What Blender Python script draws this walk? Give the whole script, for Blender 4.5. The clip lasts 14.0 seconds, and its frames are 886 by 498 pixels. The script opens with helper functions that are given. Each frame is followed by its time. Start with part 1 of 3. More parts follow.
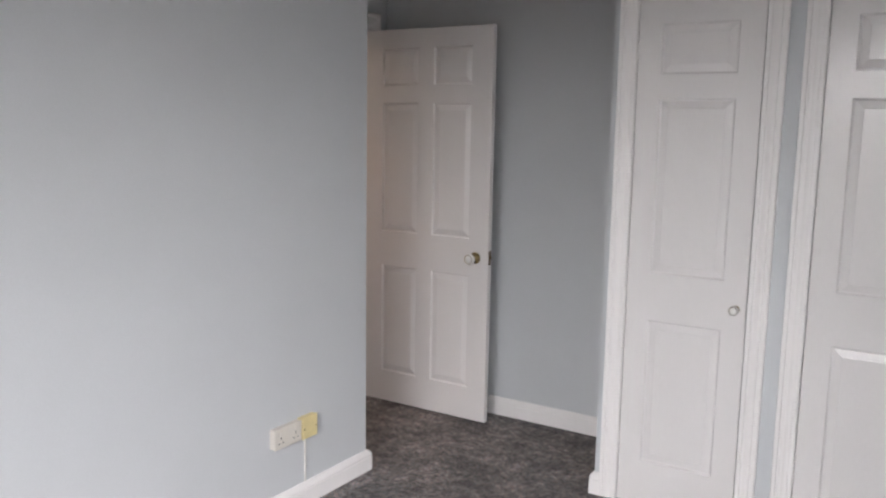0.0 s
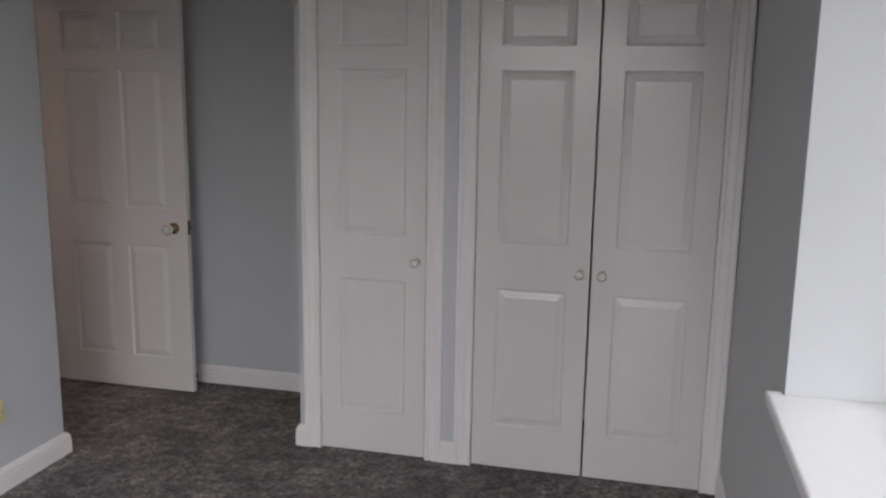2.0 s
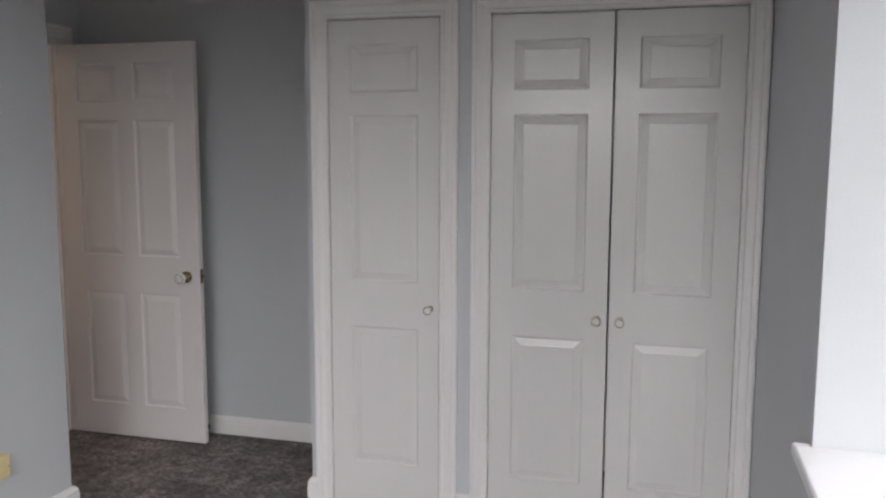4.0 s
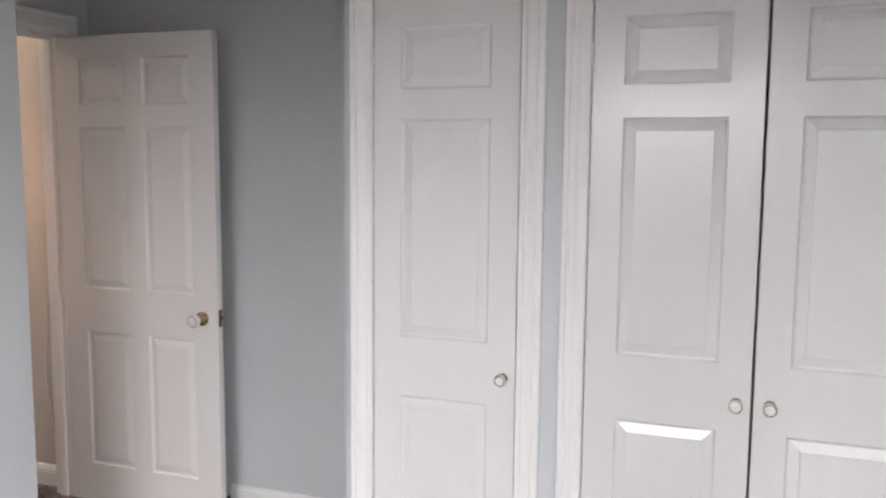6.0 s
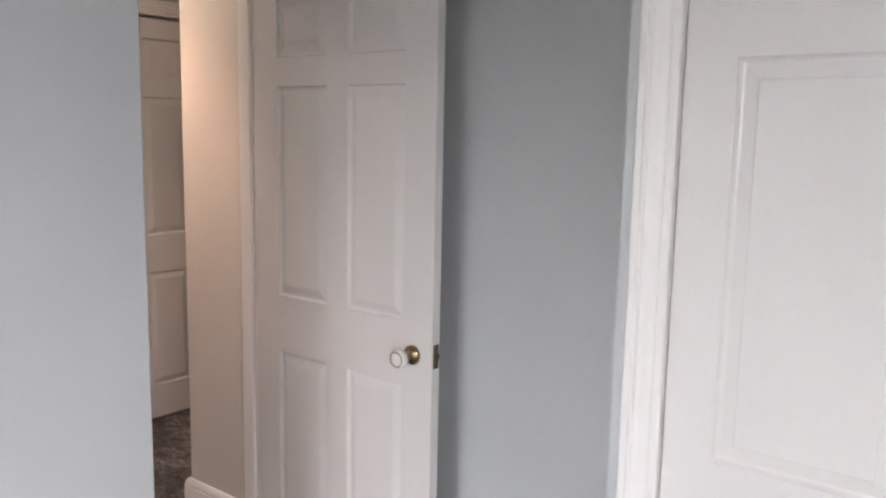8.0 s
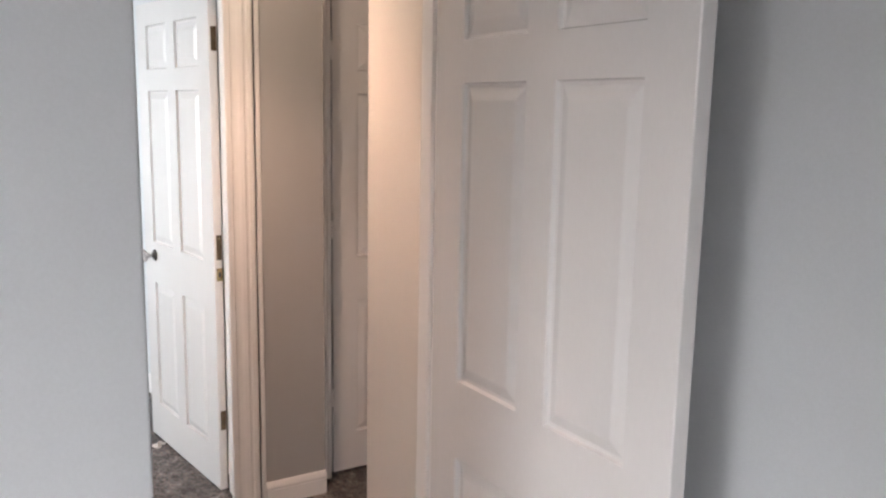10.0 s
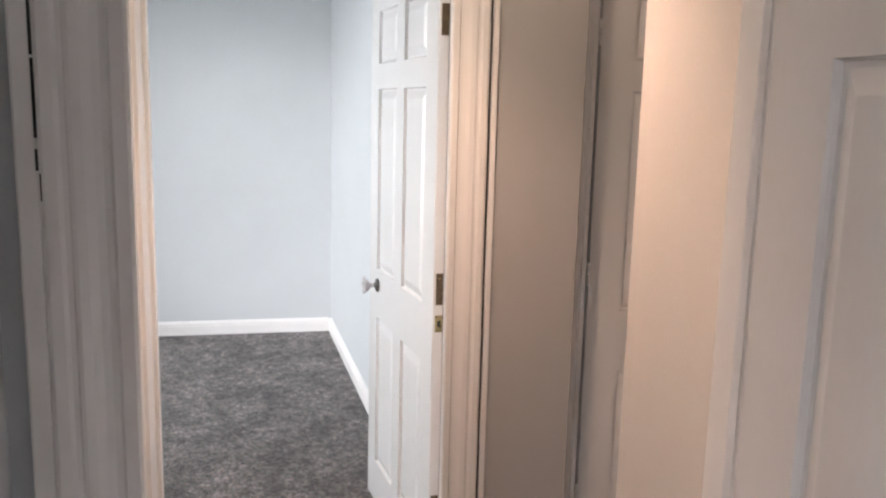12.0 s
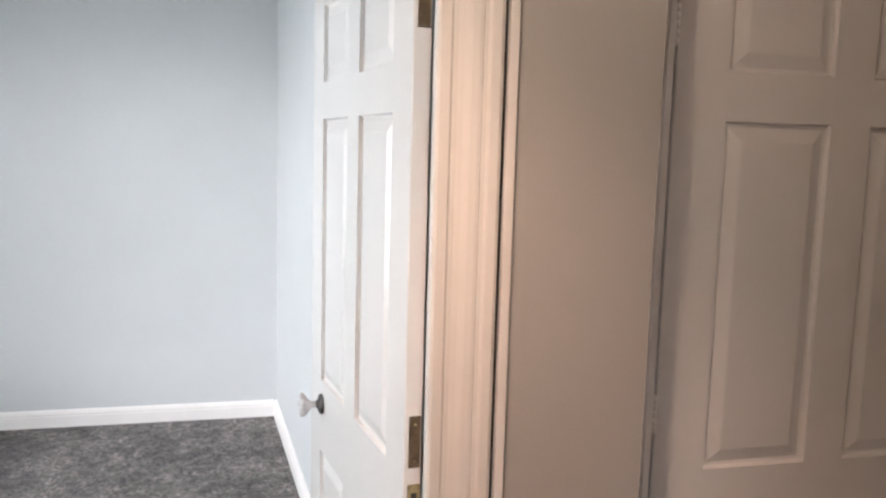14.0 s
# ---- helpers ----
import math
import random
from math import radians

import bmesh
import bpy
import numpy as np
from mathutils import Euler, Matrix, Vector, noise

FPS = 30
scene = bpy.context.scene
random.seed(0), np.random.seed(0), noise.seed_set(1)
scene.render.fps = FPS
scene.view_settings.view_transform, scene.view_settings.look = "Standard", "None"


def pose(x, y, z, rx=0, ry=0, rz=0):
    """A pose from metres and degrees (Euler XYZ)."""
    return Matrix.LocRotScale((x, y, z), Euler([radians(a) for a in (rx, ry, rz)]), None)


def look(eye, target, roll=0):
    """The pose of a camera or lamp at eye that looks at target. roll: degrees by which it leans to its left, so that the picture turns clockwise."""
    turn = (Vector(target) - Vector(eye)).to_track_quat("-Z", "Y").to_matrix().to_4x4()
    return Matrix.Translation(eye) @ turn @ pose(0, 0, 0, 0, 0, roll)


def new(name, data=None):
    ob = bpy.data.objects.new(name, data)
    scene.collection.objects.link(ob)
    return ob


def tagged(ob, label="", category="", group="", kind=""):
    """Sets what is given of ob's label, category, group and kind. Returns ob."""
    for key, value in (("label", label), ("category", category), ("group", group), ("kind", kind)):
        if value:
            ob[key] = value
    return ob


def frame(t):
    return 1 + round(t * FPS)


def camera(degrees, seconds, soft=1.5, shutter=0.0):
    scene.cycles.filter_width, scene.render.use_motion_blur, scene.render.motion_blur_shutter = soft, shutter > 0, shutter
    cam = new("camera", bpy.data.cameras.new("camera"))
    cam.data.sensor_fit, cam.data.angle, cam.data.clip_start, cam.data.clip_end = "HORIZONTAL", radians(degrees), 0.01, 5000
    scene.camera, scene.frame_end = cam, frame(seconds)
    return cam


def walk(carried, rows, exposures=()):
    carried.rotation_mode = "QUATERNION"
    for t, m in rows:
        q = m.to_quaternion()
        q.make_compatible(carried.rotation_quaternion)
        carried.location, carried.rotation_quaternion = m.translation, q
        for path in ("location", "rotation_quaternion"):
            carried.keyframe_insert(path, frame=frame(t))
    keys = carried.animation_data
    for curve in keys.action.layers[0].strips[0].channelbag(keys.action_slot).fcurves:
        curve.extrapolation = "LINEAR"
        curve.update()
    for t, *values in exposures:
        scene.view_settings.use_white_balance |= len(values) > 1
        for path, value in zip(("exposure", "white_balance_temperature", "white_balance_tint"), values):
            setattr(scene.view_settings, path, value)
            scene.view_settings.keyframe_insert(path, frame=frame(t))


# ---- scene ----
import itertools

cam = camera(56.0, 14.0, 2.3)
PATH = [
    (0, (-0.004, -3.142, 1.506), (-1.061, -1.47, 1.215), 1.0),
    (0.5, (0.069, -3.153, 1.511), (-0.67, -1.322, 1.188), 0.5),
    (1, (0.1, -3.224, 1.54), (-0.394, -1.329, 1.134), -0.0),
    (1.5, (0.139, -3.239, 1.548), (-0.279, -1.333, 1.112), 0.3),
    (2, (0.186, -3.226, 1.52), (-0.275, -1.313, 1.16), 0.9),
    (2.5, (0.196, -3.217, 1.504), (-0.268, -1.288, 1.252), 0.5),
    (3, (0.197, -3.212, 1.528), (-0.28, -1.283, 1.304), 0.0),
    (3.2, (0.207, -3.205, 1.528), (-0.286, -1.28, 1.3), -0.2),
    (5.3, (0.077, -2.757, 1.475), (-0.469, -0.851, 1.212), 1.0),
    (5.5, (0.031, -2.631, 1.485), (-0.544, -0.731, 1.244), 0.8),
    (6, (-0.062, -2.367, 1.508), (-0.722, -0.491, 1.291), 0.5),
    (6.5, (-0.138, -2.054, 1.511), (-0.986, -0.258, 1.276), 1.2),
    (7, (-0.26, -1.808, 1.516), (-1.263, -0.098, 1.251), 0.6),
    (7.5, (-0.433, -1.585, 1.521), (-1.502, 0.083, 1.243), 0.1),
    (8, (-0.556, -1.339, 1.506), (-1.789, 0.208, 1.216), 1.1),
    (8.2, (-0.603, -1.233, 1.523), (-1.917, 0.245, 1.225), 1.1),
    (10.3, (-1.187, -0.507, 1.564), (-2.913, 0.444, 1.225), 1.0),
    (10.5, (-1.25, -0.467, 1.555), (-3.008, 0.421, 1.209), 0.9),
    (11, (-1.502, -0.362, 1.556), (-3.305, 0.43, 1.211), 0.6),
    (11.5, (-1.692, -0.279, 1.555), (-3.544, 0.391, 1.21), 0.8),
    (12, (-1.872, -0.151, 1.563), (-3.798, 0.269, 1.227), 1.4),
    (12.5, (-2.07, -0.089, 1.542), (-4.029, 0.152, 1.222), 1.7),
    (13, (-2.346, -0.094, 1.554), (-4.312, 0.121, 1.258), 1.2),
    (13.5, (-2.596, -0.045, 1.538), (-4.553, 0.267, 1.268), 1.6),
    (14, (-2.841, 0.036, 1.56), (-4.763, 0.535, 1.317), 1.6),
]
# exposure of the carried camera, in stops
EXPO = [(0, -0.85), (0.5, -0.90), (1.0, -1.08), (1.5, -1.86), (2.0, -1.80), (2.5, -1.72), (3.2, -1.64), (5.5, -0.70), (6.5, -0.47), (7.2, -0.42), (8.0, -0.35), (10.5, -0.10), (11.5, -0.22), (12.5, -0.10), (13.2, -0.08), (14.0, -0.18)]
walk(cam, [(t, look(eye, target, roll)) for t, eye, target, roll in PATH], EXPO)

# ---- plan, in metres ----
H = 2.40                 # ceiling
XR = 0.540               # window wall of the bedroom
YR = -0.414              # the return where it meets the door wall
XS = -2.147              # wall with the sockets
YC = -0.356              # its outer corner, and the short return
XD = -2.770              # bedroom face of the door wall
XH = -2.880              # landing face of the door wall
J1, J2 = -0.313, 0.455   # bedroom doorway
YA = 0.625               # back wall of the door recess
XC = -1.222              # outer corner of the cupboards
YW, XW = 0.526, -3.318   # stub wall on the landing
XE, XF = -4.100, -4.290  # wall of the second bedroom, both faces
K1, K2, K3 = -0.455, 0.385, 0.342   # its doorway, and the edge of the casing that stands into it
XB = -7.575              # far wall of the second bedroom
YB = -4.40               # wall behind
WY1, WY0, WZ0, WZ1 = -1.190, -3.900, 0.830, 2.100   # bedroom window
RX0, RX1 = -1.350, 0.250  # rear window of the bedroom
SX0, SX1 = -6.050, -4.450  # window of the second bedroom
SZ0, SZ1 = 0.750, 2.150

# ---- world and lamps ----
world = bpy.data.worlds.new("sky")
scene.world = world
world.use_nodes = True
wn = world.node_tree
sky = wn.nodes.new("ShaderNodeTexSky")
sky.sky_type, sky.sun_disc = "NISHITA", False
sky.sun_elevation, sky.sun_rotation = radians(38), radians(150)
wn.links.new(sky.outputs[0], wn.nodes["Background"].inputs[0])
wn.nodes["Background"].inputs[1].default_value = 0.15


def lamp(name, kind, m, power, color, **more):
    data = bpy.data.lights.new(name, kind)
    data.energy, data.color = power, color
    for key, value in more.items():
        setattr(data, key, value)
    ob = new(name, data)
    ob.matrix_world = m
    return ob


DAY = (1.0, 0.975, 1.0)
lamp("window_daylight", "AREA", look((3.8, -2.9, 3.65), (0.0, -2.9, 3.65)), 770, DAY, shape="RECTANGLE", size=6.0, size_y=3.2)
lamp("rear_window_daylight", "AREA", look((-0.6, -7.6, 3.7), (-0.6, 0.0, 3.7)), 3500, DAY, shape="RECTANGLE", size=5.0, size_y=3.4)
lamp("second_window_daylight", "AREA", look((-5.2, -4.2, 2.0), (-5.2, 0.4, 1.2)), 920, (0.91, 0.96, 1.0), shape="RECTANGLE", size=5.0, size_y=3.0)
lamp("landing_lamp", "SPOT", look((-3.5, 0.08, 2.34), (-3.5, 0.085, 0)), 72, (1.0, 0.65, 0.48),
     spot_size=radians(104), spot_blend=0.75, shadow_soft_size=0.05)
# Added point fill for bounced light around the spot's cone, not a second fitting.
lamp("landing_fill", "POINT", pose(-3.5, 0.08, 2.28), 13, (1.0, 0.76, 0.58), shadow_soft_size=0.05)


# ---- materials ----
def material(name, color, rough=0.5, metal=0.0, vary=0.06, scale=3.0, grain=60.0, bump=0.1, depth=0.002, fine=0.04, stretch=(1, 1, 1), coat=0.0, rough_vary=0.03):
    m = bpy.data.materials.new(name)
    m.use_nodes = True
    t = m.node_tree
    b = t.nodes["Principled BSDF"]
    b.inputs["Roughness"].default_value, b.inputs["Metallic"].default_value = rough, metal
    b.inputs["Coat Weight"].default_value = coat
    co = t.nodes.new("ShaderNodeNewGeometry")
    mp = t.nodes.new("ShaderNodeMapping")
    mp.inputs["Scale"].default_value = stretch
    t.links.new(co.outputs["Position"], mp.inputs["Vector"])

    def noise_at(s, detail=4.0):
        n = t.nodes.new("ShaderNodeTexNoise")
        n.inputs["Scale"].default_value, n.inputs["Detail"].default_value = s, detail
        t.links.new(mp.outputs[0], n.inputs["Vector"])
        return n.outputs["Fac"]

    def ramp(fac, lo, hi):
        r = t.nodes.new("ShaderNodeMapRange")
        r.inputs["From Min"].default_value, r.inputs["From Max"].default_value = 0.3, 0.7
        r.inputs["To Min"].default_value, r.inputs["To Max"].default_value = lo, hi
        t.links.new(fac, r.inputs["Value"])
        return r.outputs[0]
    big, small = noise_at(scale), noise_at(grain, 6.0)
    mul = t.nodes.new("ShaderNodeMath")
    mul.operation = "MULTIPLY"
    t.links.new(ramp(big, 1 - vary, 1 + vary), mul.inputs[0])
    t.links.new(ramp(small, 1 - fine, 1 + fine), mul.inputs[1])
    mix = t.nodes.new("ShaderNodeVectorMath")
    mix.operation = "SCALE"
    mix.inputs[0].default_value = color
    t.links.new(mul.outputs[0], mix.inputs["Scale"])
    t.links.new(mix.outputs[0], b.inputs["Base Color"])
    t.links.new(ramp(big, max(rough - rough_vary, 0.02), min(rough + rough_vary, 1.0)), b.inputs["Roughness"])
    if bump:
        bp = t.nodes.new("ShaderNodeBump")
        bp.inputs["Strength"].default_value, bp.inputs["Distance"].default_value = bump, depth
        t.links.new(small, bp.inputs["Height"])
        t.links.new(bp.outputs[0], b.inputs["Normal"])
    return m


def carpet_material():
    m = material("carpet_pile", (0.094, 0.086, 0.085), rough=0.95, vary=0.0, scale=1.5, grain=150, bump=0.0)
    t = m.node_tree
    b = t.nodes["Principled BSDF"]
    b.inputs["Sheen Weight"].default_value = 0.15
    co = t.nodes.new("ShaderNodeNewGeometry")

    def tex(s, detail, rough=0.6):
        n = t.nodes.new("ShaderNodeTexNoise")
        n.inputs["Scale"].default_value, n.inputs["Detail"].default_value, n.inputs["Roughness"].default_value = s, detail, rough
        t.links.new(co.outputs["Position"], n.inputs["Vector"])
        return n.outputs["Fac"]

    def ramp(fac, a, z, lo, hi):
        r = t.nodes.new("ShaderNodeMapRange")
        r.inputs["From Min"].default_value, r.inputs["From Max"].default_value = a, z
        r.inputs["To Min"].default_value, r.inputs["To Max"].default_value = lo, hi
        t.links.new(fac, r.inputs["Value"])
        return r.outputs[0]

    def times(a, c):
        k = t.nodes.new("ShaderNodeMath")
        k.operation = "MULTIPLY"
        t.links.new(a, k.inputs[0])
        t.links.new(c, k.inputs[1])
        return k.outputs[0]
    tuft = tex(52.0, 4.0, 0.85)
    mid = tex(19.0, 4.0, 0.75)
    patch = tex(4.5, 5.0, 0.6)
    level = times(times(ramp(tuft, 0.40, 0.60, 0.32, 1.92), ramp(mid, 0.38, 0.62, 0.48, 1.72)), ramp(patch, 0.40, 0.60, 0.60, 1.36))
    # brown and slate yarns mixed
    yarn = t.nodes.new("ShaderNodeMix")
    yarn.data_type = "RGBA"
    yarn.inputs[6].default_value, yarn.inputs[7].default_value = (0.116, 0.087, 0.076, 1), (0.080, 0.085, 0.089, 1)
    t.links.new(ramp(tex(75.0, 3.0, 0.8), 0.42, 0.58, 0.0, 1.0), yarn.inputs[0])
    mix = t.nodes.new("ShaderNodeVectorMath")
    mix.operation = "SCALE"
    t.links.new(yarn.outputs[2], mix.inputs[0])
    t.links.new(level, mix.inputs["Scale"])
    t.links.new(mix.outputs[0], b.inputs["Base Color"])
    add = t.nodes.new("ShaderNodeMath")
    add.operation = "ADD"
    t.links.new(tuft, add.inputs[0])
    t.links.new(mid, add.inputs[1])
    bp = t.nodes.new("ShaderNodeBump")
    bp.inputs["Strength"].default_value, bp.inputs["Distance"].default_value = 0.9, 0.008
    t.links.new(add.outputs[0], bp.inputs["Height"])
    t.links.new(bp.outputs[0], b.inputs["Normal"])
    return m


BLUE = material("pale_blue_emulsion", (0.592, 0.610, 0.626), rough=0.75, vary=0.03, scale=1.6, grain=220, bump=0.12, depth=0.0012, fine=0.02)
GREIGE = material("greige_emulsion", (0.47, 0.455, 0.442), rough=0.7, vary=0.04, scale=1.6, grain=220, bump=0.12, depth=0.0012, fine=0.02)
CREAM = material("magnolia_emulsion", (0.69, 0.635, 0.585), rough=0.75, vary=0.04, scale=1.6, grain=220, bump=0.12, depth=0.0012, fine=0.02)
WHITE = material("ceiling_emulsion", (0.80, 0.79, 0.77), rough=0.85, vary=0.02, grain=150, bump=0.1, fine=0.02)
GLOSS = material("white_door_paint", (0.775, 0.752, 0.742), rough=0.24, rough_vary=0.0, vary=0.012, scale=2.5, grain=60, bump=0.10, depth=0.0010, fine=0.010, stretch=(2, 2, 0.8))
TRIM = material("white_gloss_trim", (0.86, 0.838, 0.825), rough=0.36, vary=0.02, scale=3.0, grain=40, bump=0.03, depth=0.0008, fine=0.008, stretch=(2, 2, 0.9))
SILLW = material("white_sill_paint", (0.84, 0.84, 0.84), rough=0.4, vary=0.02, grain=50, bump=0.08, fine=0.01)
GUNMETAL = material("dark_nickel", (0.15, 0.14, 0.135), rough=0.32, metal=1.0, vary=0.15, scale=30, grain=200, bump=0.03)
BRASS = material("worn_brass", (0.34, 0.26, 0.14), rough=0.28, metal=1.0, vary=0.25, scale=30, grain=200, bump=0.05, fine=0.1)
OLDBRASS = material("tarnished_brass", (0.115, 0.078, 0.045), rough=0.48, metal=0.6, vary=0.35, scale=45, grain=260, bump=0.2, fine=0.2)
CHROME = material("dull_chrome", (0.42, 0.42, 0.43), rough=0.25, metal=1.0, vary=0.1, scale=30, grain=200, bump=0.02)
CERAMIC = material("white_ceramic", (0.80, 0.79, 0.76), rough=0.12, vary=0.02, grain=80, bump=0.0, coat=0.4)
PLASTIC = material("ivory_plastic", (0.70, 0.66, 0.60), rough=0.35, vary=0.03, scale=20, grain=200, bump=0.03)
YELLOW = material("yellowed_plastic", (0.74, 0.63, 0.33), rough=0.4, vary=0.06, scale=20, grain=200, bump=0.03)
DARK = material("dark_slot", (0.03, 0.028, 0.026), rough=0.8, vary=0.1, grain=90, bump=0.0)
CABLE = material("white_cable_sheath", (0.72, 0.70, 0.66), rough=0.5, vary=0.05, grain=90, bump=0.0)
PVC = material("white_window_frame", (0.80, 0.80, 0.80), rough=0.3, vary=0.02, grain=60, bump=0.03)
CARPET = carpet_material()


def glass_material():
    m = bpy.data.materials.new("window_glass")
    m.use_nodes = True
    b = m.node_tree.nodes["Principled BSDF"]
    b.inputs["Transmission Weight"].default_value, b.inputs["Roughness"].default_value, b.inputs["IOR"].default_value = 1.0, 0.0, 1.45
    return m


def crystal_material():
    m = bpy.data.materials.new("clear_acrylic")
    m.use_nodes = True
    b = m.node_tree.nodes["Principled BSDF"]
    b.inputs["Base Color"].default_value = (0.92, 0.90, 0.90, 1)
    b.inputs["Transmission Weight"].default_value, b.inputs["Roughness"].default_value, b.inputs["IOR"].default_value = 0.55, 0.15, 1.49
    return m


GLASS, CRYSTAL = glass_material(), crystal_material()


# ---- mesh helpers ----
def box(bm, x0, x1, y0, y1, z0, z1):
    """A closed box; coordinates in any order."""
    x0, x1, y0, y1, z0, z1 = min(x0, x1), max(x0, x1), min(y0, y1), max(y0, y1), min(z0, z1), max(z0, z1)
    v = [bm.verts.new(p) for p in ((x0, y0, z0), (x1, y0, z0), (x1, y1, z0), (x0, y1, z0), (x0, y0, z1), (x1, y0, z1), (x1, y1, z1), (x0, y1, z1))]
    for f in ((0, 3, 2, 1), (4, 5, 6, 7), (0, 1, 5, 4), (1, 2, 6, 5), (2, 3, 7, 6), (3, 0, 4, 7)):
        bm.faces.new([v[i] for i in f])
    return bm


def soft_box(bm, x0, x1, y0, y1, z0, z1, r=0.002, segments=2):
    piece = bmesh.new()
    box(piece, x0, x1, y0, y1, z0, z1)
    bmesh.ops.bevel(piece, geom=piece.edges[:], offset=r, segments=segments, affect="EDGES", profile=0.5)
    join(bm, piece)
    return bm


def join(bm, piece, m=None):
    data = bpy.data.meshes.new("joined")
    if m is not None:
        piece.transform(m)
    piece.to_mesh(data)
    piece.free()
    bm.from_mesh(data)
    bpy.data.meshes.remove(data)
    return bm


def lathe(bm, profile, m, n=24):
    """Turn (radius, height) rows round the z axis, then place by m."""
    piece = bmesh.new()
    rings = []
    for r, h in profile:
        if r < 1e-6:
            rings.append([piece.verts.new((0, 0, h))])
        else:
            rings.append([piece.verts.new((r * math.cos(2 * math.pi * i / n), r * math.sin(2 * math.pi * i / n), h)) for i in range(n)])
    for a, b in zip(rings, rings[1:]):
        for i in range(n):
            j = (i + 1) % n
            if len(a) == 1 and len(b) == 1:
                continue
            if len(a) == 1:
                piece.faces.new((a[0], b[i], b[j]))
            elif len(b) == 1:
                piece.faces.new((a[i], a[j], b[0]))
            else:
                piece.faces.new((a[i], a[j], b[j], b[i]))
    for f in piece.faces:
        f.smooth = True
    bmesh.ops.recalc_face_normals(piece, faces=piece.faces[:])
    return join(bm, piece, m)


def sweep(bm, rows, profile, out, closed_ends=True):
    """Run a (side, height) profile along rows of points, mitred at the corners. out: the way the height points;
    the side points to the left of the run, seen from out's tip."""
    out = Vector(out)
    pts = [Vector(p) for p in rows]
    rings = []
    for i, p in enumerate(pts):
        d0 = (pts[i] - pts[i - 1]).normalized() if i else None
        d1 = (pts[i + 1] - pts[i]).normalized() if i + 1 < len(pts) else None
        s0, s1 = (out.cross(d) if d is not None else None for d in (d0, d1))
        if s0 is None or s1 is None:
            side = s0 if s1 is None else s1
        else:
            side = (s0 + s1) / (1 + s0.dot(s1))
        rings.append([bm.verts.new(p + side * a + out * h) for a, h in profile])
    n = len(profile)
    for a, b in zip(rings, rings[1:]):
        for i in range(n):
            j = (i + 1) % n
            bm.faces.new((a[i], a[j], b[j], b[i]))
    if closed_ends:
        bm.faces.new(rings[0])
        bm.faces.new(rings[-1])
    bmesh.ops.recalc_face_normals(bm, faces=bm.faces[:])
    return bm


def mesh_object(name, bm, mat):
    data = bpy.data.meshes.new(name)
    bmesh.ops.recalc_face_normals(bm, faces=bm.faces[:])
    bm.to_mesh(data)
    bm.free()
    data.materials.append(mat)
    return new(name, data)


def part(name, bm, mat, parent, label=""):
    """One mesh under a thing or a part; its coordinates are those of the parent."""
    ob = mesh_object(name, bm, mat)
    ob.parent = parent
    return tagged(ob, label)


def structure(name, bm, mat, label, category):
    return tagged(mesh_object(name, bm, mat), label, category, kind="structure")


def thing(name, label, category, m=None, group=""):
    ob = new(name)
    ob.empty_display_size = 0.1
    if m is not None:
        ob.matrix_world = m
    return tagged(ob, label, category, group)


# ---- large structure ----
structure("floor", box(bmesh.new(), -7.9, 0.9, -4.66, 2.6, -0.12, 0.0), CARPET, "dark grey heathered cut-pile fitted carpet, slightly trodden", "carpet")
structure("ceiling", box(bmesh.new(), -7.9, 0.9, -4.66, 2.6, H, H + 0.12), WHITE, "plain white painted plaster ceiling", "ceiling")


def merged(boxes):
    """One closed mesh from boxes that butt together, with no faces left inside."""
    xs, ys, zs = (sorted({round(v, 5) for b in boxes for v in b[k:k + 2]}) for k in (0, 2, 4))
    full = set()
    for i, j, k in itertools.product(range(len(xs) - 1), range(len(ys) - 1), range(len(zs) - 1)):
        c = ((xs[i] + xs[i + 1]) / 2, (ys[j] + ys[j + 1]) / 2, (zs[k] + zs[k + 1]) / 2)
        if any(all(min(b[2 * a:2 * a + 2]) < c[a] < max(b[2 * a:2 * a + 2]) for a in range(3)) for b in boxes):
            full.add((i, j, k))
    bm, verts = bmesh.new(), {}

    def vert(i, j, k):
        if (i, j, k) not in verts:
            verts[i, j, k] = bm.verts.new((xs[i], ys[j], zs[k]))
        return verts[i, j, k]
    for i, j, k in sorted(full):
        for step, quad in (((-1, 0, 0), ((0, 0, 0), (0, 0, 1), (0, 1, 1), (0, 1, 0))), ((1, 0, 0), ((1, 0, 0), (1, 1, 0), (1, 1, 1), (1, 0, 1))),
                           ((0, -1, 0), ((0, 0, 0), (1, 0, 0), (1, 0, 1), (0, 0, 1))), ((0, 1, 0), ((0, 1, 0), (0, 1, 1), (1, 1, 1), (1, 1, 0))),
                           ((0, 0, -1), ((0, 0, 0), (0, 1, 0), (1, 1, 0), (1, 0, 0))), ((0, 0, 1), ((0, 0, 1), (1, 0, 1), (1, 1, 1), (0, 1, 1)))):
            if (i + step[0], j + step[1], k + step[2]) not in full:
                bm.faces.new([vert(i + a, j + b, k + c) for a, b, c in quad])
    return bm


def wall(name, boxes, mat, label, corner=None):
    bm = merged(boxes)
    if corner:
        edges = [e for e in bm.edges if all(abs(v.co.x - corner[0]) < 1e-4 and abs(v.co.y - corner[1]) < 1e-4 for v in e.verts)]
        bmesh.ops.bevel(bm, geom=edges, offset=corner[2], segments=5, affect="EDGES", profile=0.5)
    return structure(name, bm, mat, label, "wall")


